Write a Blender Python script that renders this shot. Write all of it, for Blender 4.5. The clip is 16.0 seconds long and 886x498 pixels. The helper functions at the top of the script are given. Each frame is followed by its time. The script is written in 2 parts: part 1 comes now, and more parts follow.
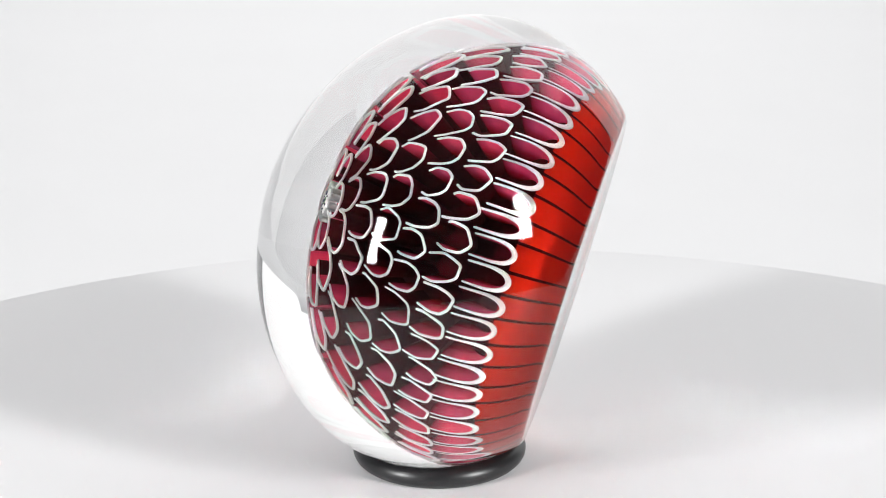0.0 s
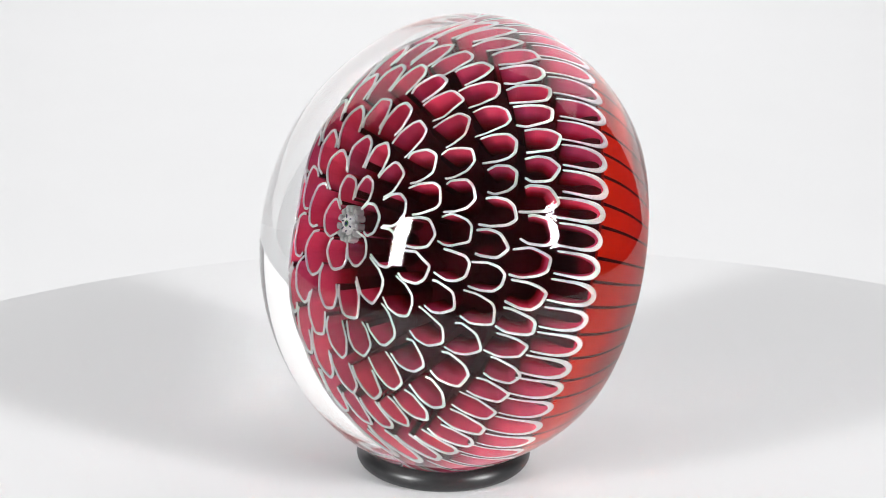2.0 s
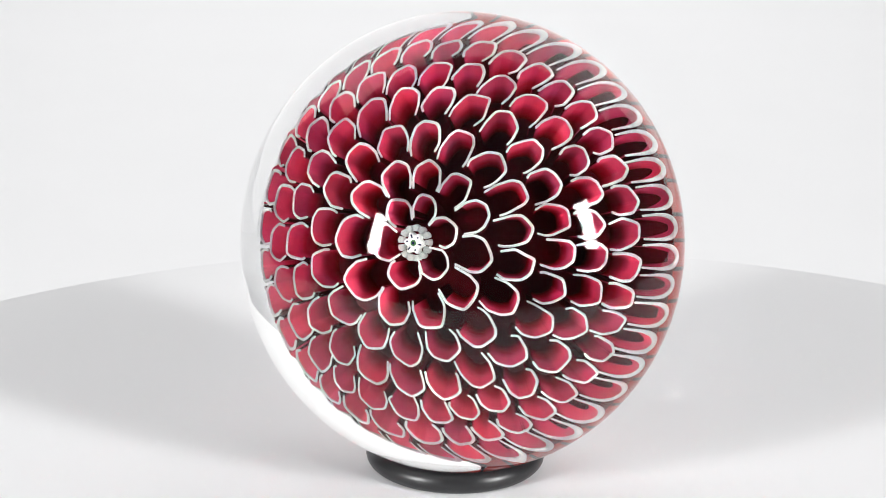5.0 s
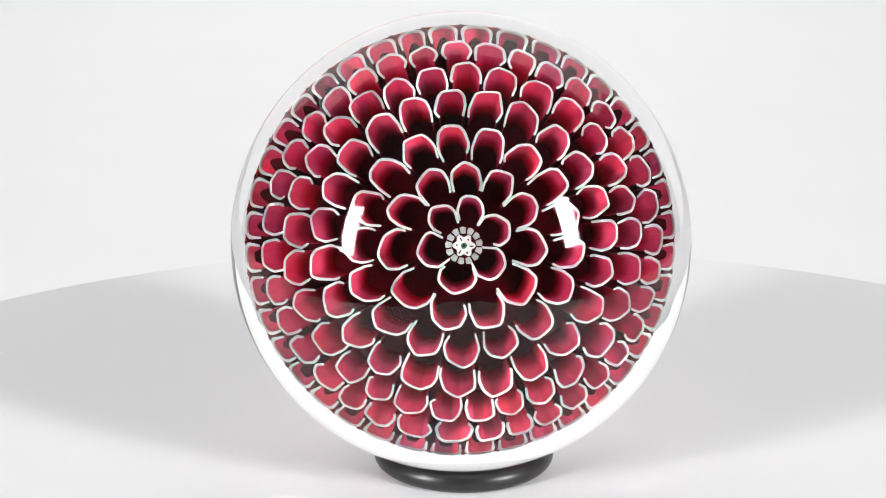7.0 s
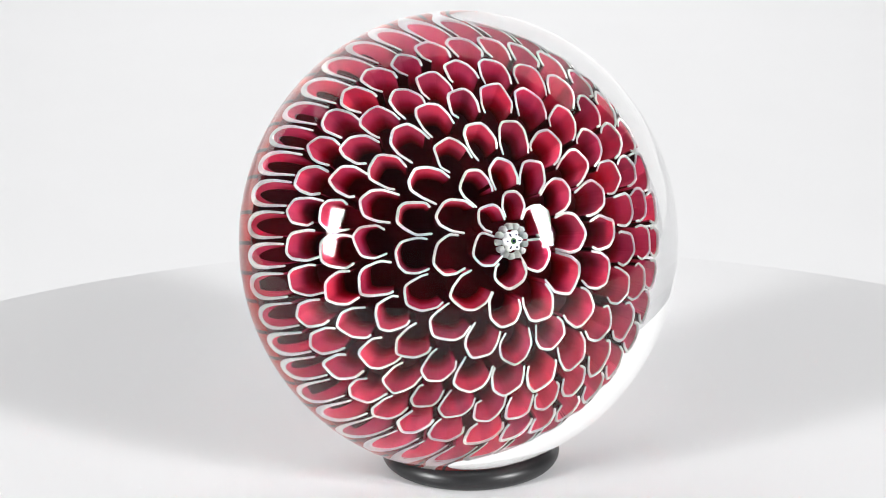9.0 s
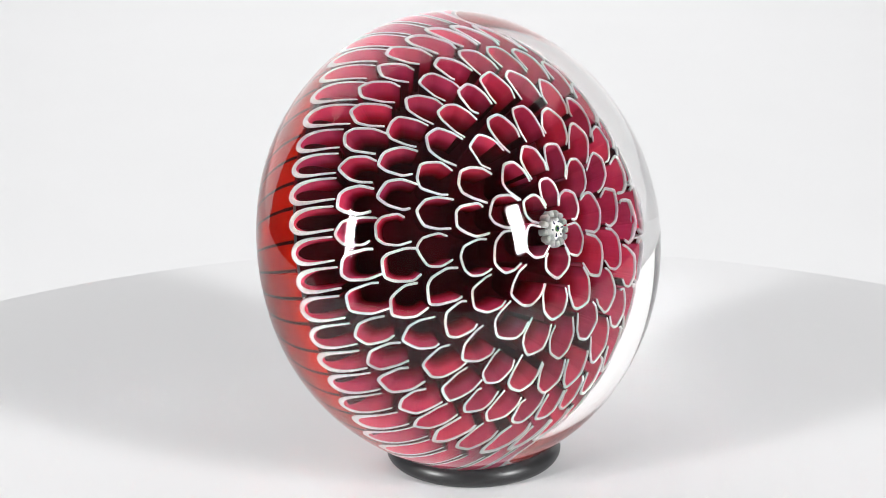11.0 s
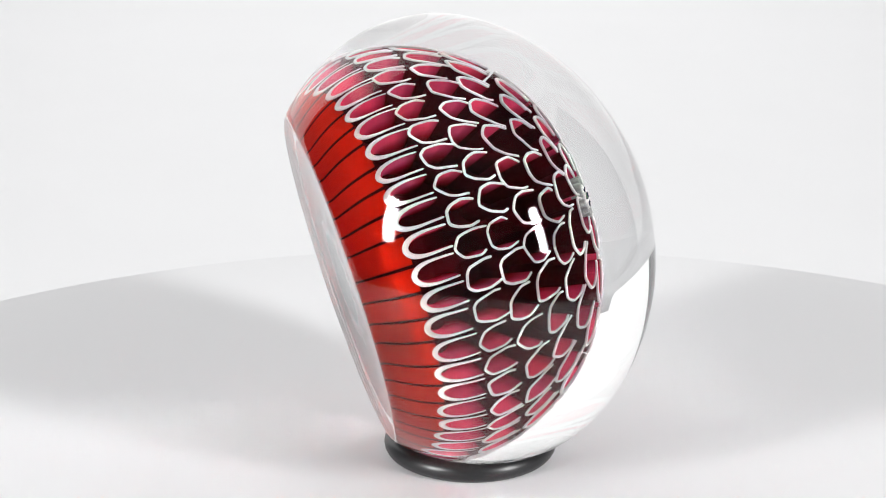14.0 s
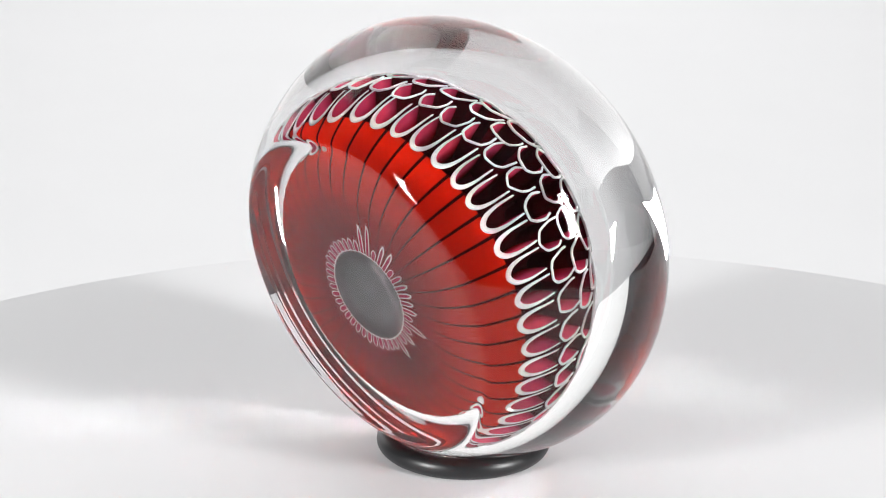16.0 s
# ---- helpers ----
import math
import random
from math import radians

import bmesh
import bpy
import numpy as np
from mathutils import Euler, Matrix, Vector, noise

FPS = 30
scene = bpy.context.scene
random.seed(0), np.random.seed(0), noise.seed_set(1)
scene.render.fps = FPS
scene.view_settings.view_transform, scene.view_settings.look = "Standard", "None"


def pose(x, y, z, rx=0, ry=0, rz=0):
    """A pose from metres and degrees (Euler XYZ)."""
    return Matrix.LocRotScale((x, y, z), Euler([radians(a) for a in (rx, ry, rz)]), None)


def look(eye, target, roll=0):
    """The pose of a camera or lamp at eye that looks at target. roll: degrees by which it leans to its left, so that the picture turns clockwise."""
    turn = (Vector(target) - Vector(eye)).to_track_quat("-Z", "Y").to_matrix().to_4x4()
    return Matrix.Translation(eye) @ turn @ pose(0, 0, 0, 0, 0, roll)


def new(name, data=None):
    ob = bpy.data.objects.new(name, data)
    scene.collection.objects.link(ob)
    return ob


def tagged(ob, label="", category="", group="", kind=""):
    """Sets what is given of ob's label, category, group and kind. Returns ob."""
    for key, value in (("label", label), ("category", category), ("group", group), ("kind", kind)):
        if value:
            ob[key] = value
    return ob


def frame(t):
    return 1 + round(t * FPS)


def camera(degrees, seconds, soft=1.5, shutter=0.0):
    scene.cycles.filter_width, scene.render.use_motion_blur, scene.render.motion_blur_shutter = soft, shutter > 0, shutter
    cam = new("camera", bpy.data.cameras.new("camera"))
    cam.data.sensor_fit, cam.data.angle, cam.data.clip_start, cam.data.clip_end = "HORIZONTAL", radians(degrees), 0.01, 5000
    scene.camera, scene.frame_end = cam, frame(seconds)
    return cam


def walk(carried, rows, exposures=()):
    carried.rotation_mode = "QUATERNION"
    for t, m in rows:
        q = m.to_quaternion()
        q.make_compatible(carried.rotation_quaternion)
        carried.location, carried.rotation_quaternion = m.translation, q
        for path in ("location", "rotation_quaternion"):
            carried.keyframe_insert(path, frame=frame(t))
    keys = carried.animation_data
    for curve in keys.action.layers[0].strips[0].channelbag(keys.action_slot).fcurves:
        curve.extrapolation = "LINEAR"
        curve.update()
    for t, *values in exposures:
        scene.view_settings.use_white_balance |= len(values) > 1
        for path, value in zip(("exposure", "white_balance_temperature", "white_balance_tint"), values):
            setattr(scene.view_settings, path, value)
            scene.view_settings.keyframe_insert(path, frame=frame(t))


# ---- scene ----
MM = 0.001
cam = camera(24.0, 16.0, 1.0)
EYE = pose(0, -346.3 * MM, 149.7 * MM, 90 - 17.76, 0, 0)
walk(cam, [(0, EYE), (16, EYE)])

# ---- light: a white plinth and table, two upright strip lamps beside the lens,
# an even white world as soft light, unseen black cloth added round the camera to block it ----
world = bpy.data.worlds.new("studio")
scene.world = world
world.use_nodes = True
world.node_tree.nodes["Background"].inputs[0].default_value = (1.0, 1.0, 1.0, 1)
world.node_tree.nodes["Background"].inputs[1].default_value = 1.22


def area_lamp(name, eye, target, width, height, watts, colour=(1, 1, 1)):
    data = bpy.data.lights.new(name, "AREA")
    data.shape, data.size, data.size_y, data.energy, data.color = "RECTANGLE", width, height, watts, colour
    ob = new(name, data)
    ob.matrix_world = look(eye, target)
    return ob


for side, lift in ((-1, 15.0), (1, 18.0)):
    az, el, dist = radians(side * 51.5), radians(lift), 2.60
    spot = Vector((2.7 * MM + side * 14 * MM, -31 * MM, 55 * MM))
    eye = spot + dist * Vector((math.sin(az) * math.cos(el), -math.cos(az) * math.cos(el), math.sin(el)))
    area_lamp("strip_lamp", eye, spot, 0.319, 0.926, 68.0)
scene.view_settings.exposure = 0.07
# light goes round many times inside thick glass
scene.cycles.max_bounces, scene.cycles.glossy_bounces, scene.cycles.transmission_bounces = 24, 16, 24
# the lamps reach the core only through the glass, so keep their full strength on that way
scene.cycles.blur_glossy, scene.cycles.sample_clamp_indirect = 0.0, 0.0


# ---- materials ----
def node_material(name, colour, rough=0.5, metal=0.0, second=None, scale=200.0, bump=0.0, bump_scale=800.0, rough_var=0.0, random_var=0.0, gloss=0.5):
    """A principled material with a two-scale noise between two colours, an uneven gloss and a fine relief."""
    m = bpy.data.materials.new(name)
    m.use_nodes = True
    nt = m.node_tree
    b = nt.nodes["Principled BSDF"]
    b.inputs["Specular IOR Level"].default_value = gloss
    b.inputs["Roughness"].default_value = rough
    b.inputs["Metallic"].default_value = metal
    co = nt.nodes.new("ShaderNodeTexCoord")
    no = nt.nodes.new("ShaderNodeTexNoise")
    no.inputs["Scale"].default_value = scale
    no.inputs["Detail"].default_value = 6
    nt.links.new(co.outputs["Object"], no.inputs["Vector"])
    mix = nt.nodes.new("ShaderNodeMix")
    mix.data_type = "RGBA"
    mix.inputs["A"].default_value = (*colour, 1)
    mix.inputs["B"].default_value = (*(second or [c * 0.85 for c in colour]), 1)
    nt.links.new(no.outputs["Fac"], mix.inputs["Factor"])
    out = mix.outputs["Result"]
    if random_var:
        info = nt.nodes.new("ShaderNodeObjectInfo")
        hsv = nt.nodes.new("ShaderNodeHueSaturation")
        rng = nt.nodes.new("ShaderNodeMapRange")
        rng.inputs["To Min"].default_value = 1 - random_var
        rng.inputs["To Max"].default_value = 1 + random_var
        nt.links.new(info.outputs["Random"], rng.inputs["Value"])
        nt.links.new(rng.outputs["Result"], hsv.inputs["Value"])
        hue = nt.nodes.new("ShaderNodeMapRange")
        hue.inputs["To Min"].default_value, hue.inputs["To Max"].default_value = 0.498, 0.506
        nt.links.new(info.outputs["Random"], hue.inputs["Value"])
        nt.links.new(hue.outputs["Result"], hsv.inputs["Hue"])
        nt.links.new(out, hsv.inputs["Color"])
        out = hsv.outputs["Color"]
    nt.links.new(out, b.inputs["Base Color"])
    fine = nt.nodes.new("ShaderNodeTexNoise")
    fine.inputs["Scale"].default_value = bump_scale
    fine.inputs["Detail"].default_value = 4
    nt.links.new(co.outputs["Object"], fine.inputs["Vector"])
    if rough_var:
        rr = nt.nodes.new("ShaderNodeMapRange")
        rr.inputs["To Min"].default_value = max(0.02, rough - rough_var)
        rr.inputs["To Max"].default_value = rough + rough_var
        nt.links.new(fine.outputs["Fac"], rr.inputs["Value"])
        nt.links.new(rr.outputs["Result"], b.inputs["Roughness"])
    if bump:
        bp = nt.nodes.new("ShaderNodeBump")
        bp.inputs["Strength"].default_value = bump
        bp.inputs["Distance"].default_value = 0.0005
        nt.links.new(fine.outputs["Fac"], bp.inputs["Height"])
        nt.links.new(bp.outputs["Normal"], b.inputs["Normal"])
    return m


SWEEP = node_material("white_sweep", (0.86, 0.86, 0.87), 0.55, second=(0.835, 0.835, 0.845), scale=9, bump=0.03, bump_scale=900)
DARK_WALL = node_material("black_studio_cloth", (0.07, 0.07, 0.075), 0.9, second=(0.05, 0.05, 0.055), scale=4)
RUBBER = node_material("black_rubber", (0.010, 0.010, 0.011), 0.34, second=(0.016, 0.016, 0.017), scale=300, bump=0.01, bump_scale=1500, rough_var=0.03)
# glass that lies inside glass has no gloss of its own
PETAL = node_material("ruby_glass", (0.97, 0.125, 0.28), 0.4, second=(0.86, 0.045, 0.110), scale=190, random_var=0.20, gloss=0)


def paint_depth_shade(m, axis, stops):
    """Paints the light lost down a deep ruby cup into its colour: pink at the mouth, deep ruby and near black further
    in, along an axis of the wall's uv.
    """
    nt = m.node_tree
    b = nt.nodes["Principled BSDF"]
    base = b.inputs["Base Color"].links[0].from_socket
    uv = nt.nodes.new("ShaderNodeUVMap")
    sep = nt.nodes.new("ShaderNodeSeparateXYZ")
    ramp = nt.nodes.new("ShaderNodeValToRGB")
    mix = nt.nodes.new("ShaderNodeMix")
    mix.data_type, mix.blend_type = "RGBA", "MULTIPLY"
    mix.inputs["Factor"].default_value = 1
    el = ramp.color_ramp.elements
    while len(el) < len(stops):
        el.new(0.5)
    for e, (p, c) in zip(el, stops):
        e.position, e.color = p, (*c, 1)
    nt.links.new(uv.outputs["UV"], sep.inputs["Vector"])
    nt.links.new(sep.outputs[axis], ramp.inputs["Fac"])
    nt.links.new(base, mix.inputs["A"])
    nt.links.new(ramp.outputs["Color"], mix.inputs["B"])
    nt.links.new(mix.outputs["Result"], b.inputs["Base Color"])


# shade inside the cups, put into the colour by depth
paint_depth_shade(PETAL, "Y", [(0.0, (1, 1, 1)), (0.32, (0.96, 0.80, 0.86)), (0.62, (0.56, 0.20, 0.24)), (0.95, (0.18, 0.05, 0.06))])
# and a painted fade to dark where the cup's wall runs out towards the cane
paint_depth_shade(PETAL, "X", [(0.0, (0.12, 0.05, 0.05)), (0.09, (0.55, 0.38, 0.42)), (0.19, (1, 1, 1)), (0.81, (1, 1, 1)), (0.91, (0.55, 0.38, 0.42)), (1.0, (0.12, 0.05, 0.05))])
# coloured glass lets light wander a little under its skin
PETAL.node_tree.nodes["Principled BSDF"].inputs["Subsurface Weight"].default_value = 0.25
PETAL.node_tree.nodes["Principled BSDF"].inputs["Subsurface Radius"].default_value = (1.0, 0.5, 0.6)
PETAL.node_tree.nodes["Principled BSDF"].inputs["Subsurface Scale"].default_value = 1.2 * MM
GROUND = node_material("black_ruby_glass", (0.11, 0.005, 0.010), 0.4, second=(0.030, 0.001, 0.003), scale=220, gloss=0)
ENAMEL = node_material("white_enamel_glass", (0.95, 0.94, 0.93), 0.4, second=(0.88, 0.86, 0.86), scale=500, gloss=0)
SKIRT = node_material("scarlet_glass", (0.60, 0.018, 0.006), 0.4, second=(0.36, 0.010, 0.004), scale=75, gloss=0)


def paint_falloff_inwards(m, deep, low, high):
    """Paints the falling off of light into the skirt's colour: a deep crimson towards the axis."""
    nt = m.node_tree
    b = nt.nodes["Principled BSDF"]
    base = b.inputs["Base Color"].links[0].from_socket
    co = nt.nodes.new("ShaderNodeTexCoord")
    flat = nt.nodes.new("ShaderNodeVectorMath")
    flat.operation = "MULTIPLY"
    flat.inputs[1].default_value = (1, 1, 0)
    size = nt.nodes.new("ShaderNodeVectorMath")
    size.operation = "LENGTH"
    rng = nt.nodes.new("ShaderNodeMapRange")
    rng.inputs["From Min"].default_value, rng.inputs["From Max"].default_value = low, high
    mix = nt.nodes.new("ShaderNodeMix")
    mix.data_type = "RGBA"
    mix.inputs["A"].default_value = (*deep, 1)
    nt.links.new(co.outputs["Object"], flat.inputs[0])
    nt.links.new(flat.outputs["Vector"], size.inputs[0])
    nt.links.new(size.outputs["Value"], rng.inputs["Value"])
    nt.links.new(rng.outputs["Result"], mix.inputs["Factor"])
    nt.links.new(base, mix.inputs["B"])
    nt.links.new(mix.outputs["Result"], b.inputs["Base Color"])


paint_falloff_inwards(SKIRT, (0.20, 0.006, 0.010), 12 * MM, 25.0 * MM)
LINE = node_material("dark_red_seam", (0.05, 0.003, 0.004), 0.4, second=(0.025, 0.002, 0.003), scale=300, gloss=0)
WINE = node_material("wine_glass", (0.50, 0.045, 0.13), 0.4, second=(0.34, 0.025, 0.07), scale=400, random_var=0.2, gloss=0)
PONTIL = node_material("grey_ground_glass", (0.03, 0.03, 0.032), 0.30, 0.3, second=(0.36, 0.34, 0.36), scale=110, bump=0.1)
CANE_GREY = node_material("pale_grey_cane", (0.66, 0.66, 0.64), 0.25, second=(0.38, 0.40, 0.40), scale=900, gloss=0)
CANE_BLUE = node_material("dark_blue_cane", (0.02, 0.03, 0.12), 0.25, second=(0.01, 0.02, 0.06), scale=900)
CANE_GREEN = node_material("green_cane", (0.12, 0.28, 0.12), 0.25, second=(0.08, 0.2, 0.08), scale=900)

GLASS = bpy.data.materials.new("clear_glass")
GLASS.use_nodes = True
gb = GLASS.node_tree.nodes["Principled BSDF"]
gb.inputs["Base Color"].default_value = (0.89, 0.893, 0.893, 1)
gb.inputs["Roughness"].default_value = 0.0
gb.inputs["Transmission Weight"].default_value = 1.0
gb.inputs["IOR"].default_value = 1.5
gb.inputs["Specular Tint"].default_value = (0.78, 0.78, 0.78, 1)


# ---- mesh helpers ----
def mesh_object(name, verts, faces, material, smooth=True):
    me = bpy.data.meshes.new(name)
    me.from_pydata([tuple(v) for v in verts], [], faces)
    me.validate()
    me.update()
    for p in me.polygons:
        p.use_smooth = smooth
    me.materials.append(material)
    return me


def part(name, me, parent, m=None, label=""):
    ob = new(name, me)
    ob.parent = parent
    if m is not None:
        ob.matrix_basis = m
    return tagged(ob, label) if label else ob


def revolve(profile, n):
    """Vertices and faces of a profile of (radius, height) turned round z; a radius of 0 closes to a pole."""
    verts, faces, rows = [], [], []
    for r, z in profile:
        if r < 1e-9:
            rows.append([len(verts)])
            verts.append((0, 0, z))
        else:
            rows.append(list(range(len(verts), len(verts) + n)))
            verts += [(r * math.cos(2 * math.pi * i / n), r * math.sin(2 * math.pi * i / n), z) for i in range(n)]
    for a, b in zip(rows, rows[1:]):
        for i in range(n):
            j = (i + 1) % n
            if len(a) == 1:
                faces.append((a[0], b[i], b[j]))
            elif len(b) == 1:
                faces.append((a[j], a[i], b[0]))
            else:
                faces.append((a[i], b[i], b[j], a[j]))
    return verts, faces


def turned_profile(series, cut, step=0.0003, soften=0, hollow=0.0):
    """A profile from the front pole to the back, as (radius, height): its distance from the centre is a Legendre series in the
    cosine of the angle to the axis; a plane at -cut flattens the back, which may be
    ground a little hollow, and the edge is softened."""
    ang = np.radians(np.linspace(0, 180, 721))
    rho = np.polynomial.legendre.legval(np.cos(ang), series)
    r, z = rho * np.sin(ang), rho * np.cos(ang)
    low = z < -cut
    if low.any():
        first = int(np.argmax(low))
        f = (-cut - z[first - 1]) / (z[first] - z[first - 1])
        edge = r[first - 1] + f * (r[first] - r[first - 1])
        r = np.concatenate([r[:first], np.linspace(edge, 0, 80)])
        z = np.concatenate([z[:first], -cut + hollow * (1 - np.linspace(1, 0, 80) ** 2)])
    arc = np.concatenate([[0], np.cumsum(np.hypot(np.diff(r), np.diff(z)))])
    even = np.linspace(0, arc[-1], int(arc[-1] / step) + 1)
    r, z = np.interp(even, arc, r), np.interp(even, arc, z)
    for _ in range(soften):
        r[1:-1], z[1:-1] = (r[:-2] + 2 * r[1:-1] + r[2:]) / 4, (z[:-2] + 2 * z[1:-1] + z[2:]) / 4
    r[0] = r[-1] = 0.0
    return even, r, z


# ---- structure: sweep, plinth, studio ----
TABLE = -0.22


def build_setting():
    # the sweep: a low flat table, a bend, an upright back
    prof, y0, rad = [(-0.18, TABLE), (-0.05, TABLE), (0.4, TABLE), (0.9, TABLE), (1.3, TABLE)], 1.72, 0.16
    prof += [(y0 + rad * math.sin(a), TABLE + rad - rad * math.cos(a)) for a in [radians(70) * i / 24 for i in range(25)]]
    thick = 0.004
    verts, faces = [], []
    back = [(y + thick if z > TABLE + rad * 0.5 else y, z - thick if z <= TABLE + rad * 0.5 else z) for y, z in prof]
    for x in (-1.20, 1.20):
        verts += [(x, y, z) for y, z in prof]
    for x in (-1.20, 1.20):
        verts += [(x, y, z) for y, z in back]
    n = len(prof)
    for i in range(n - 1):
        faces.append((i, n + i, n + i + 1, i + 1))
        faces.append((2 * n + i, 2 * n + i + 1, 3 * n + i + 1, 3 * n + i))
        faces.append((i, i + 1, 2 * n + i + 1, 2 * n + i))
        faces.append((n + i, 3 * n + i, 3 * n + i + 1, n + i + 1))
    faces += [(0, 2 * n, 3 * n, n), (n - 1, 2 * n - 1, 4 * n - 1, 3 * n - 1)]
    tagged(new("backdrop", mesh_object("backdrop", verts, faces, SWEEP)), "seamless white paper sweep on the table", "backdrop", kind="structure")

    # the round white plinth top, with a softened rim, on a drum
    R, edge = 168.0 * MM, 2.0 * MM
    rows = [(0.0, 0.0)] + [(R * i / 8, 0.0) for i in range(1, 8)]
    rows += [(R - edge + edge * math.sin(q), edge * math.cos(q) - edge) for q in [radians(15 * i) for i in range(7)]]
    rows += [(R, -12 * MM), (R - 1 * MM, -13 * MM), (115 * MM, -13 * MM), (115 * MM, TABLE)]
    v, f = revolve(rows, 180)
    top = tagged(new("plinth", mesh_object("plinth", v, f, SWEEP)), "round matt white plinth with a thin overhanging top", "plinth", kind="structure")
    top.matrix_world = pose(8.5 * MM, -44.8 * MM, 0)

    def slab(name, lo, hi, material, label):
        v = [(x, y, z) for x in (lo[0], hi[0]) for y in (lo[1], hi[1]) for z in (lo[2], hi[2])]
        f = [(0, 1, 3, 2), (4, 6, 7, 5), (0, 4, 5, 1), (2, 3, 7, 6), (0, 2, 6, 4), (1, 5, 7, 3)]
        tagged(new(name, mesh_object(name, v, f, material, False)), label, name.split("_")[0], kind="structure")

    # unseen cloth walls and ceiling, added to keep world light off the front
    slab("wall_south", (-2.44, -2.64, -0.8), (2.44, -2.6, 2.0), DARK_WALL, "unseen black cloth added behind the camera")
    slab("wall_west", (-2.44, -2.6, -0.8), (-2.4, 2.0, 2.0), DARK_WALL, "unseen black cloth added beside the camera")
    slab("wall_east", (2.4, -2.6, -0.8), (2.44, 2.0, 2.0), DARK_WALL, "unseen black cloth added beside the camera")
    slab("ceiling", (-2.44, -2.64, 2.0), (2.44, 0.80, 2.04), DARK_WALL, "unseen black cloth added above the camera and table")
    slab("floor", (-2.44, -2.64, -0.84), (2.44, 2.0, -0.80), DARK_WALL, "dark floor below the table")


build_setting()

# ---- the paperweight ----
GLASS_SERIES = [v * MM for v in (36.607, -6.136, -5.387, 2.700, -0.819, 0.998, -0.941, 0.496)]
GLASS_BASE = 28.5 * MM
CORE_SERIES = [v * MM for v in (23.031, 5.702, -5.224, -0.949, 0.828, -0.208)]
CORE_SHIFT = -16.687 * MM
CORE_BACK = 9.6 * MM
CENTRE_HEIGHT = 41.88 * MM
LEAN = 15.13
TURN = 14.621
ARC, RAD, HGT = turned_profile(CORE_SERIES, CORE_BACK, 0.0002, 60)


def core_point(s, azimuth, lift=0.0):
    """A point of the core's skin, s metres of arc from the front pole, lifted along its normal."""
    e = 0.0002
    r, z = np.interp(s, ARC, RAD), np.interp(s, ARC, HGT)
    dr = np.interp(s + e, ARC, RAD) - np.interp(s - e, ARC, RAD)
    dz = np.interp(s + e, ARC, HGT) - np.interp(s - e, ARC, HGT)
    d = math.hypot(dr, dz) or 1
    r, z = r - dz / d * lift, z + dr / d * lift
    return (r * math.cos(azimuth), r * math.sin(azimuth), z + CORE_SHIFT)


def petal_shape(rng, round_tip):
    """An open outline of (u, v): u is 0 at the base and 1 at the tip, v is -1 to 1 across. The threads were pressed
    together when hot, so most are blunt polygons with a flat or a peaked tip; the last ring stayed round."""
    if round_tip:
        pts = [(0.06, -0.92), (0.30, -0.96), (0.62, -0.98), (0.90, -0.72), (1.03, 0.0), (0.90, 0.72), (0.62, 0.98), (0.30, 0.96), (0.06, 0.92)]
        cuts = (0.25, 0.25)
    else:
        def side(v):
            start = rng.uniform(0.08, 0.30)
            return [(start, v * rng.uniform(0.66, 0.95)), (rng.uniform(0.36, 0.56), v * rng.uniform(0.92, 1.02)), (rng.uniform(0.76, 0.90), v * rng.uniform(0.70, 0.92))]
        if rng.random() < 0.42:
            tip = [(1.05, rng.uniform(-0.25, 0.25))]
        else:
            tilt = rng.uniform(-0.05, 0.05)
            tip = [(1.0 - tilt, -rng.uniform(0.32, 0.55)), (1.0 + tilt, rng.uniform(0.32, 0.55))]
        pts = side(-1) + tip + side(1)[::-1]
        cuts = (0.15, 0.25)
    for c in cuts:
        cut = [pts[0]]
        for (u0, v0), (u1, v1) in zip(pts, pts[1:]):
            cut += [(u0 + c * (u1 - u0), v0 + c * (v1 - v0)), (u1 + c * (u0 - u1), v1 + c * (v0 - v1))]
        pts = cut + [pts[-1]]
    return pts


def petal_place(tip, length, width, skew, wedge, u, v):
    s = tip - length * (1 - u)
    r = max(np.interp(s, ARC, RAD), 0.0012)
    half = max(-wedge * r, min(wedge * r, width * v))
    return s, (half + skew * width * (u * u - 0.4)) / r


CUP = 5.0 * MM


def petal_mesh(tip, length, width, thick, skew, shape, wedge):
    """A deep cup of ruby glass, open at its base: a pink inner wall, a dark outer one."""
    levels = (0.0, 0.2, 0.45, 0.70, 1.0)
    verts, faces = [], []
    for shrink in (-0.5 * thick, 0.5 * thick):
        for u, v in shape:
            s, a = petal_place(tip + shrink, length + shrink, width + shrink, skew, wedge, u, v)
            for d in levels:
                verts.append(core_point(s - 0.17 * CUP * d * u, a, -CUP * d))
    k, m = len(levels), len(shape)
    for side in (0, 1):
        o = side * m * k
        for i in range(m - 1):
            for j in range(k - 1):
                q = (o + i * k + j, o + (i + 1) * k + j, o + (i + 1) * k + j + 1, o + i * k + j + 1)
                faces.append(q if side else q[::-1])
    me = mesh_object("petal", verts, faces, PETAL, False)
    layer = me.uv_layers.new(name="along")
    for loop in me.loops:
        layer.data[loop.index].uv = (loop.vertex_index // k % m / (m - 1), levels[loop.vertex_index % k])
    me.materials.append(GROUND)
    for p in me.polygons:
        if p.index >= len(faces) // 2:
            p.material_index = 1
    return me


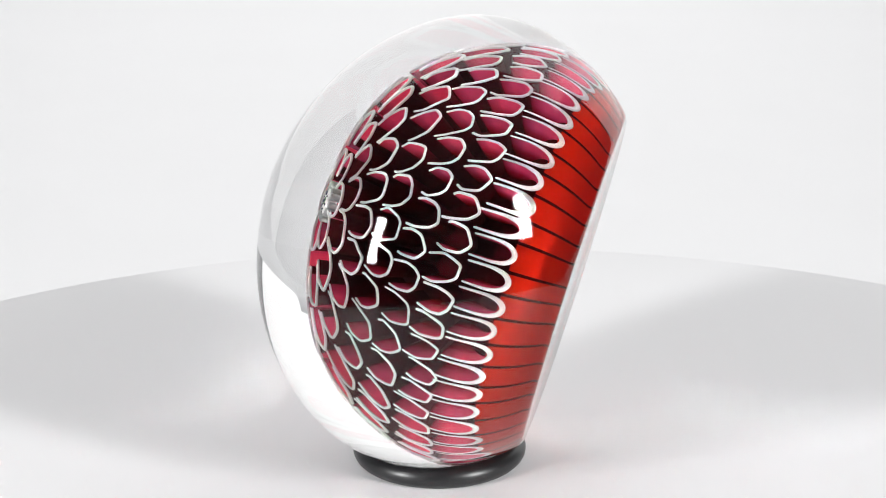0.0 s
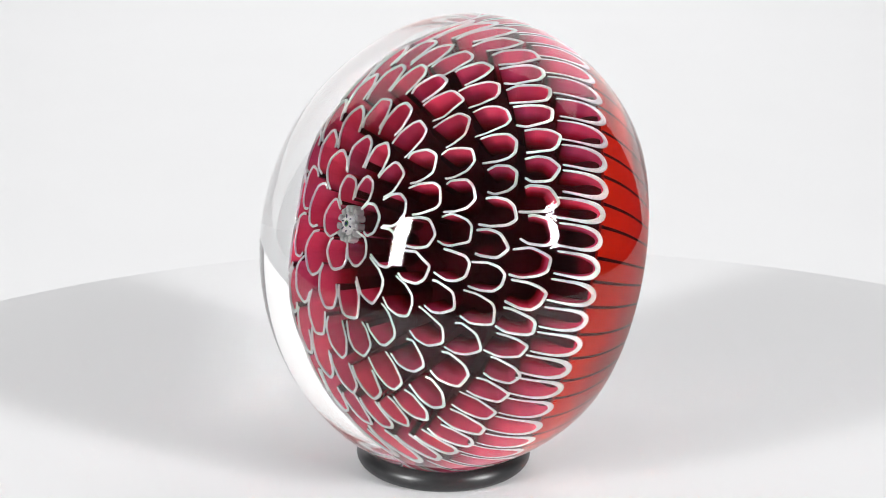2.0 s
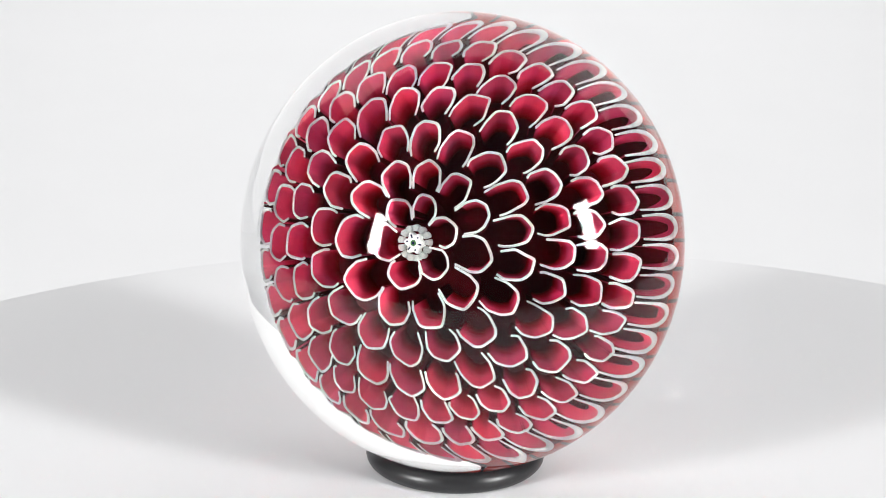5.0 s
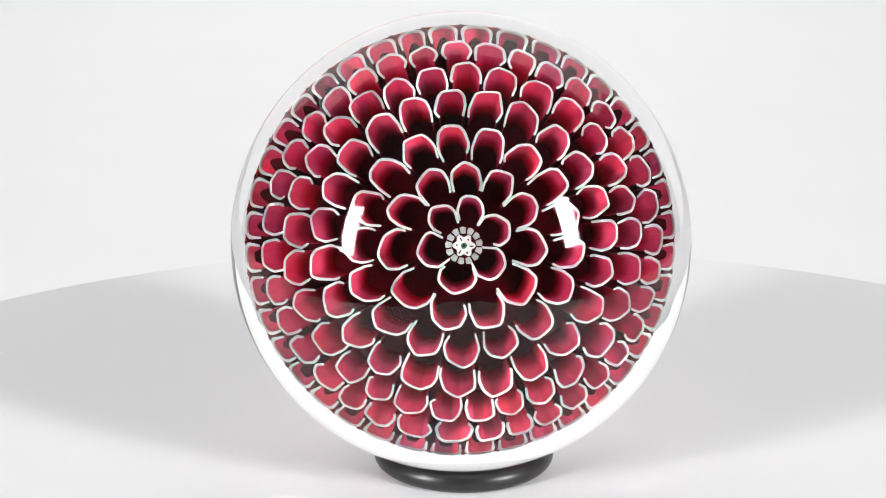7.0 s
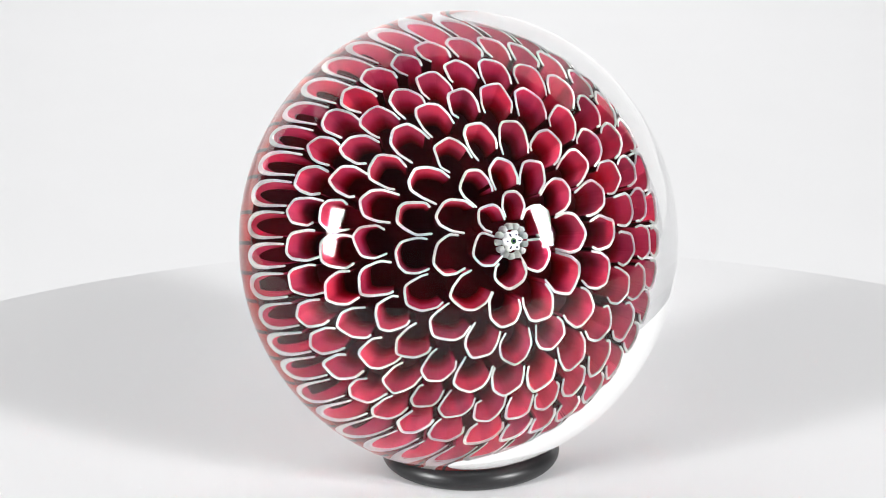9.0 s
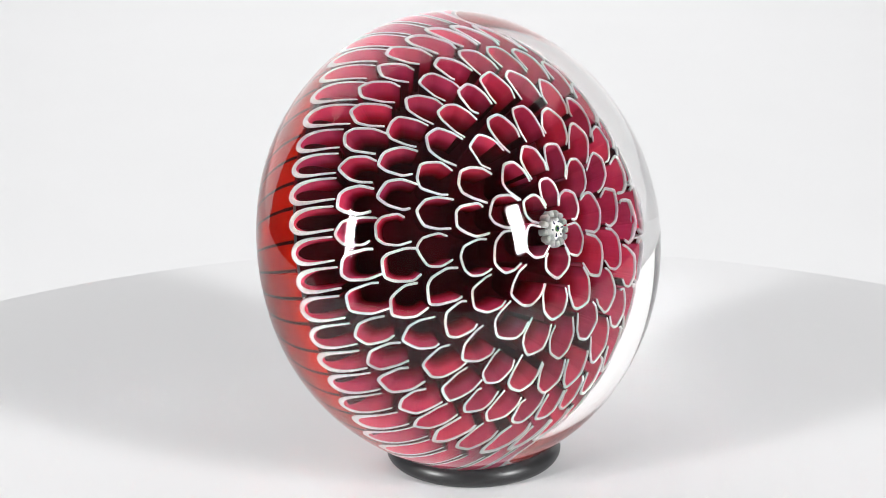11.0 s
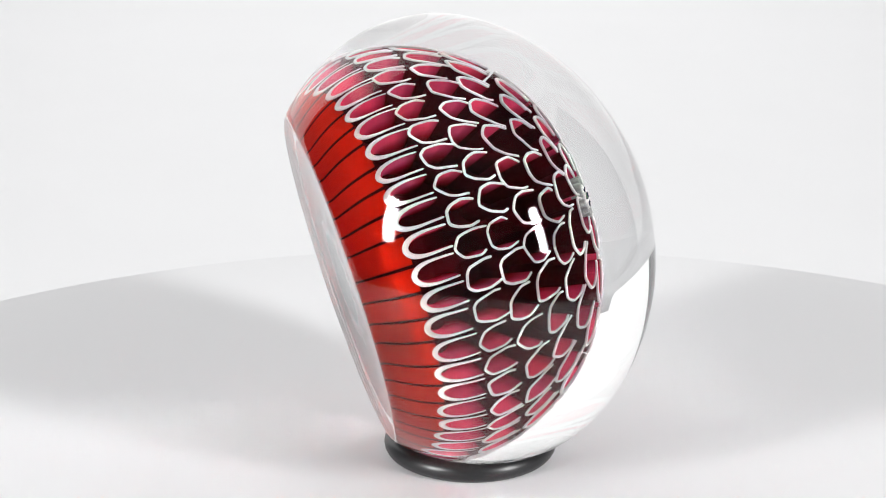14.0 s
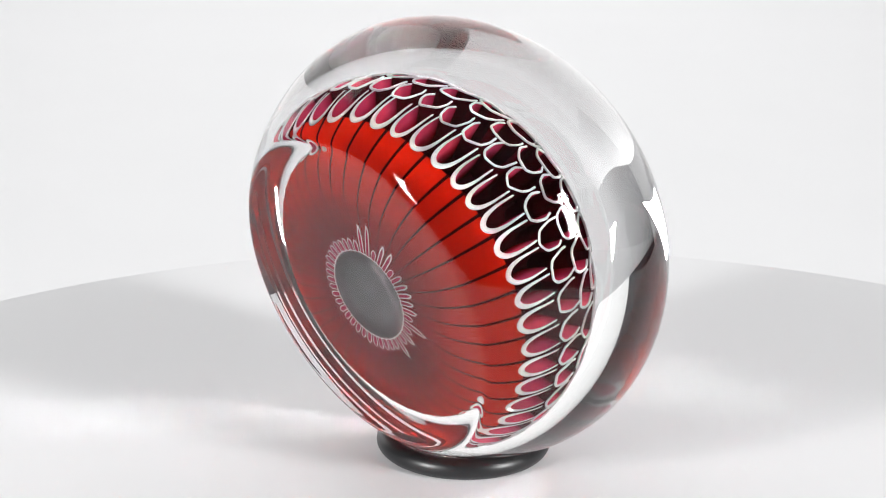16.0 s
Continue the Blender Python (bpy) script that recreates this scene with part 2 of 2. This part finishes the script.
def outline_mesh(tip, length, width, thick, skew, shape, wedge):
    """A white glass thread bent round a petal, open at its base; in the last ring a flat band, broadest round the tip."""
    k, last = 6, len(shape) - 1
    flat = thick > 0.35 * MM
    places = [petal_place(tip, length, width, skew, wedge, u, v) for u, v in shape]
    centre = [Vector(core_point(*p, 0.0)) for p in places]
    verts, faces = [], []
    for i, ((s, a), (u, v)) in enumerate(zip(places, shape)):
        t = (centre[min(i + 1, last)] - centre[max(i - 1, 0)]).normalized()
        nrm = (Vector(core_point(s, a, 0.001)) - Vector(core_point(s, a, 0.0))).normalized()
        side = t.cross(nrm).normalized()
        u = max(0.0, min(1.0, u))
        f = thick * (0.34 + 0.66 * u ** 2.4 if flat else 0.78 + 0.22 * u)
        f *= 0.35 if i in (0, last) else 0.8 if i in (1, last - 1) else 1
        for j in range(k):
            q = 2 * math.pi * j / k
            verts.append(centre[i] + side * (f * math.cos(q)) + nrm * (f * math.sin(q) * (0.35 if flat else 0.8)))
    for i in range(last):
        for j in range(k):
            faces.append((i * k + j, i * k + (j + 1) % k, (i + 1) * k + (j + 1) % k, (i + 1) * k + j))
    return mesh_object("white_outline", verts, faces, ENAMEL)


def evenly(count, phase):
    return [phase + 360 * i / count for i in range(count)]


# azimuths of the petals (degrees), ring by ring from the cane outwards
RING_A = [-177, -100, -36, 32, 82, 125]
RING_B = [-178, -140, -103, -71, -38, -1, 33, 58, 88, 116, 147]
RING_C = [-180, -159, -134, -112, -92, -69, -48, -24, -4, 15, 34, 54, 77, 96, 114, 137, 158]
RING_D = [-172, -157, -140, -125, -109, -92, -77, -61, -44, -27, -12, 3, 18, 33, 48, 64, 81, 95, 110, 125, 141, 156, 171]
RING_E = [-172, -159, -145, -131, -120, -109, -96, -84, -73, -63, -50, -36, -21, -9, 4, 15, 26, 38, 50, 63, 76, 88, 100, 113, 125, 137, 150, 162, 175]
RING_F = [-176, -166, -156, -146, -135, -125, -116, -105, -92, -81, -73, -64, -54, -45, -36, -27, -18, -9, 0, 11, 21, 31, 42, 51, 62, 71, 81, 92, 101, 111, 121, 131, 141, 151, 162, 172]
RING_G = [-176, -166, -157, -149, -140, -131, -122, -113, -103, -94, -85, -76, -67, -58, -49, -39, -30, -22, -13, -5, 4, 12, 21, 30, 38, 47, 56, 65, 75, 85, 94, 103, 112, 122, 131, 139, 148, 157, 167, 176]
# arc of the tips and length (mm), half thickness of the white thread (mm)
RINGS = [(6.5, 4.3, 0.19, RING_A), (12.0, 5.5, 0.20, RING_B), (17.5, 5.8, 0.20, RING_C), (23.0, 5.9, 0.20, RING_D), (28.2, 5.8, 0.20, RING_E), (33.8, 6.2, 0.22, RING_F), (40.9, 7.6, 0.46, RING_G)]


def skin(first, last, n):
    return [(float(np.interp(s, ARC, RAD)), float(np.interp(s, ARC, HGT)) + CORE_SHIFT) for s in np.linspace(first, last, n)]


def build_paperweight():
    base = tagged(new("paperweight"), "clear glass paperweight with a red and white petal-patterned core", "paperweight")
    lean = Matrix.Translation((0, 0, CENTRE_HEIGHT)) @ pose(0, 0, 0, 90 - LEAN, 0, 0)
    _, r, z = turned_profile(GLASS_SERIES, GLASS_BASE, 0.0005, 4, 0.8 * MM)
    v, f = revolve(list(zip(r.tolist(), z.tolist())), 160)
    glass = part("glass_body", mesh_object("glass_body", v, f, GLASS), base, lean, "thick clear polished glass with a shallow hollow ground base")
    border, back = 40.5 * MM, ARC[-1] - 8.2 * MM
    rows = []
    for i in range(61):
        x, _, z = core_point(border * i / 60, 0.0, -CUP * min(1.0, (61 - i) / 6))
        rows.append((max(0.0, x), z))
    rows[0] = (0.0, rows[0][1])
    v, f = revolve(rows, 96)
    part("flower_ground", mesh_object("flower_ground", v, f, GROUND), base, lean, "near-black ruby glass behind the petals")
    v, f = revolve(skin(border, back, 50), 128)
    part("red_skirt", mesh_object("red_skirt", v, f, SKIRT), base, lean, "scarlet glass back of the core")
    # dark seams run down the skirt from between the last petals
    verts, faces, n = [], [], 24
    for i in range(n + 1):
        s = border + (back - 3 * MM - border) * i / n
        half = 0.27 * MM * (1 - 0.75 * i / n)
        rr = max(np.interp(s, ARC, RAD), 0.002)
        for side, lift in ((-1, 0.02 * MM), (0, 0.09 * MM), (1, 0.02 * MM)):
            verts.append(core_point(s, side * half / rr, lift))
    for i in range(n):
        for j in range(2):
            faces.append((i * 3 + j, i * 3 + j + 1, i * 3 + j + 4, i * 3 + j + 3))
    seam = mesh_object("dark_seam", verts, faces, LINE)
    rng = random.Random(5)
    for a, b in zip(RING_G, RING_G[1:] + [RING_G[0] + 360]):
        part("dark_seam", seam, base, lean @ pose(0, 0, 0, 0, 0, (a + b) / 2 + rng.uniform(-0.8, 0.8)))
    # the petals
    for tip, length, thick, azimuths in RINGS:
        tip, length, thick = tip * MM, length * MM, thick * MM
        middle = [a + rng.uniform(-0.5, 0.5) for a in azimuths]
        for i, a in enumerate(middle):
            before = (a - middle[i - 1]) % 360
            after = (middle[(i + 1) % len(middle)] - a) % 360
            wedge = radians(before + after) / 4 * (0.92 if thick < 0.4 * MM else 0.84)
            dl = rng.uniform(-0.35, 0.35) * MM
            width = wedge * np.interp(tip - 0.35 * length, ARC, RAD) * rng.uniform(0.96, 1.02)
            skew = rng.uniform(-0.15, 0.15)
            given = (tip + dl, length * rng.uniform(0.90, 1.0), width, thick * rng.uniform(0.9, 1.12), skew, petal_shape(rng, thick > 0.35 * MM), wedge)
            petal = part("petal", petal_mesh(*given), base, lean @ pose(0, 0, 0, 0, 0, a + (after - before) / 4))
            part("white_outline", outline_mesh(*given), petal)
    build_cane(base, lean)
    build_pontil(base, lean, back)
    return base


def prism(outline, low, high, material, name):
    """A flat piece with a slightly domed top from an outline of (x, y)."""
    n = len(outline)
    cx, cy = sum(p[0] for p in outline) / n, sum(p[1] for p in outline) / n
    verts = [(x, y, low) for x, y in outline] + [(x, y, high) for x, y in outline]
    verts += [(cx + 0.8 * (x - cx), cy + 0.8 * (y - cy), high + 0.12 * (high - low)) for x, y in outline] + [(cx, cy, high + 0.15 * (high - low))]
    faces = []
    for i in range(n):
        j = (i + 1) % n
        faces += [(i, j, n + j, n + i), (n + i, n + j, 2 * n + j, 2 * n + i), (2 * n + i, 2 * n + j, 3 * n)]
    return mesh_object(name, verts, faces, material)


def circle(cx, cy, r, n=16):
    return [(cx + r * math.cos(2 * math.pi * i / n), cy + r * math.sin(2 * math.pi * i / n)) for i in range(n)]


def build_cane(base, lean):
    """The small flower cane at the front pole: a white star, dark marks, a green eye and a ring of pale blocks."""
    top = HGT[0] + CORE_SHIFT - 0.7 * MM
    block = prism([(1.62 * MM, -0.30 * MM), (2.36 * MM, -0.43 * MM), (2.52 * MM, 0), (2.36 * MM, 0.43 * MM), (1.62 * MM, 0.30 * MM)], top - 0.4 * MM, top + 0.7 * MM, CANE_GREY, "cane_block")
    for a in evenly(13, 10):
        part("cane_block", block, base, lean @ pose(0, 0, 0, 0, 0, a))
    star = []
    for i in range(48):
        a = 2 * math.pi * i / 48
        r = (1.32 + 0.22 * math.cos(6 * a)) * MM
        star.append((r * math.cos(a), r * math.sin(a)))
    part("cane_star", prism(star, top - 0.3 * MM, top + 0.8 * MM, ENAMEL, "cane_star"), base, lean, "white six-lobed glass star")
    high = top + 0.93 * MM
    mark = prism(circle(0.98 * MM, 0, 0.12 * MM, 10), high - 0.1 * MM, high + 0.1 * MM, CANE_BLUE, "cane_mark")
    bar = prism([(0.72 * MM, -0.08 * MM), (1.2 * MM, -0.08 * MM), (1.2 * MM, 0.12 * MM), (0.72 * MM, 0.06 * MM)], high - 0.1 * MM, high + 0.1 * MM, CANE_BLUE, "cane_mark")
    for i, a in enumerate(evenly(6, 55)):
        part("cane_mark", bar if i % 2 else mark, base, lean @ pose(0, 0, 0, 0, 0, a))
    part("cane_eye", prism(circle(0, 0, 0.42 * MM), high - 0.1 * MM, high + 0.08 * MM, CANE_GREEN, "cane_eye"), base, lean, "green glass eye")
    part("cane_pupil", prism(circle(0, 0, 0.2 * MM), high, high + 0.2 * MM, CANE_BLUE, "cane_pupil"), base, lean, "dark blue dot")


def build_pontil(base, lean, back):
    """The ground grey disc at the back, in a ring of small drawn-in petals, some drawn out into long points."""
    z = float(np.interp(back, ARC, HGT)) + CORE_SHIFT
    v, f = revolve([(8.5 * MM, z + 0.3 * MM), (8.4 * MM, z - 0.10 * MM), (5 * MM, z - 0.14 * MM), (0.0, z - 0.14 * MM)], 84)
    part("pontil_disc", mesh_object("pontil_disc", v, f, PONTIL), base, lean, "grey ground glass disc")
    ring = []
    for i in range(169):
        a, wob = 2 * math.pi * i / 168, 1 + 0.010 * math.cos(i * math.pi / 2)
        ring.append((a, 8.52 * MM * wob))
    verts, faces = [], []
    for a, r in ring[:-1]:
        for dr, dz in ((-0.12, 0.0), (0.0, -0.16), (0.12, 0.0)):
            verts.append(((r + dr * MM) * math.cos(a), (r + dr * MM) * math.sin(a), z + (dz - 0.08) * MM))
    for i in range(168):
        j = (i + 1) % 168
        faces += [(i * 3, i * 3 + 1, j * 3 + 1, j * 3), (i * 3 + 1, i * 3 + 2, j * 3 + 2, j * 3 + 1)]
    part("pontil_edge", mesh_object("pontil_edge", verts, faces, ENAMEL), base, lean, "thin wavy white rim of the disc")
    rng = random.Random(9)
    long_ones = {95: 3.4, 103: 4.2, 120: 2.6, 131: 2.9, 146: 1.2, 156: 1.5, 165: 1.4, 176: 1.0, 187: 1.3, 196: 3.2, 216: 1.2, 238: 2.0}
    n = 42
    for i, a in enumerate(evenly(n, 3)):
        near = [v for k, v in long_ones.items() if abs((a - k + 180) % 360 - 180) < 180 / n]
        reach = 2.7 + (near[0] if near else rng.uniform(-0.1, 0.15))
        half = math.pi * 9.8 * MM / n * (0.80 if not near else 0.72)
        rows, m = [], 8
        for j in range(m + 1):
            u = j / m
            s = back - (u * reach - 0.1) * MM
            w = half * (0.86 + 0.14 * u) if u < 0.6 else half * max(0.0, 1 - ((u - 0.6) / 0.4) ** 2.2) ** 0.5
            rows.append((s, w))
        verts, faces = [], []
        for s, w in rows:
            rr = max(np.interp(s, ARC, RAD), 0.004)
            for v, lift in ((-1, 0.02), (0, 0.12), (1, 0.02)):
                verts.append(core_point(s, v * w * 0.86 / rr, lift * MM))
        for j in range(m):
            for v in range(2):
                faces.append((j * 3 + v, j * 3 + v + 1, j * 3 + v + 4, j * 3 + v + 3))
        petal = part("drawn_petal", mesh_object("drawn_petal", verts, faces, WINE), base, lean @ pose(0, 0, 0, 0, 0, a))
        pts = [(s, -w) for s, w in rows] + [(s, w) for s, w in reversed(rows[:-1])]
        verts, faces = [], []
        for q, (s, w) in enumerate(pts):
            rr = max(np.interp(s, ARC, RAD), 0.004)
            u = min(q, len(pts) - 1 - q) / m
            t = (0.08 + 0.13 * u ** 2 + (0.12 * u if near else 0)) * MM
            sign = -1 if w < 0 or q < m else 1
            for ds, dw, lift in ((0, 0, 0.02), (0, -sign * t, 0.16), (t * u * 1.3, -sign * t * 2 * (1 - u * 0.6), 0.02)):
                verts.append(core_point(s + ds, (w + dw) / rr, lift * MM))
        for q in range(len(pts) - 1):
            for v in range(2):
                faces.append((q * 3 + v, q * 3 + v + 1, q * 3 + v + 4, q * 3 + v + 3))
        part("white_outline", mesh_object("white_outline", verts, faces, ENAMEL), petal)


paperweight = build_paperweight()


def build_ring():
    R, r, n, k = 13.82 * MM, 1.92 * MM, 96, 20
    verts, faces = [], []
    for i in range(n):
        a = 2 * math.pi * i / n
        for j in range(k):
            b = 2 * math.pi * j / k
            q = R + r * math.cos(b)
            verts.append((q * math.cos(a) * 0.983, q * math.sin(a) * 1.017, r + r * math.sin(b)))
    for i in range(n):
        for j in range(k):
            faces.append((i * k + j, (i + 1) % n * k + j, (i + 1) % n * k + (j + 1) % k, i * k + (j + 1) % k))
    return tagged(new("rubber_ring", mesh_object("rubber_ring", verts, faces, RUBBER)), "black rubber ring that props up the glass paperweight", "ring")


rubber_ring = build_ring()


def motions():
    """Both stand on one slow turntable, a little off its axis."""
    weight_rows, ring_rows = [], []
    for i in range(33):
        t = i * 0.5
        a = radians(TURN * (t - 7.279))
        x, y = 1.328 * MM, -6.335 * MM
        weight_rows.append((t, pose(2.41 * MM + x * math.cos(a) - y * math.sin(a), x * math.sin(a) + y * math.cos(a), 0, 0, 0, math.degrees(a) + 5.39)))
        b = radians(-167.8 + TURN * t)
        ring_rows.append((t, pose(2.41 * MM + 3.115 * MM * math.cos(b), 3.115 * MM * math.sin(b), 0, 0, 0, -13.5 + TURN * t)))
    walk(paperweight, weight_rows)
    walk(rubber_ring, ring_rows)


motions()
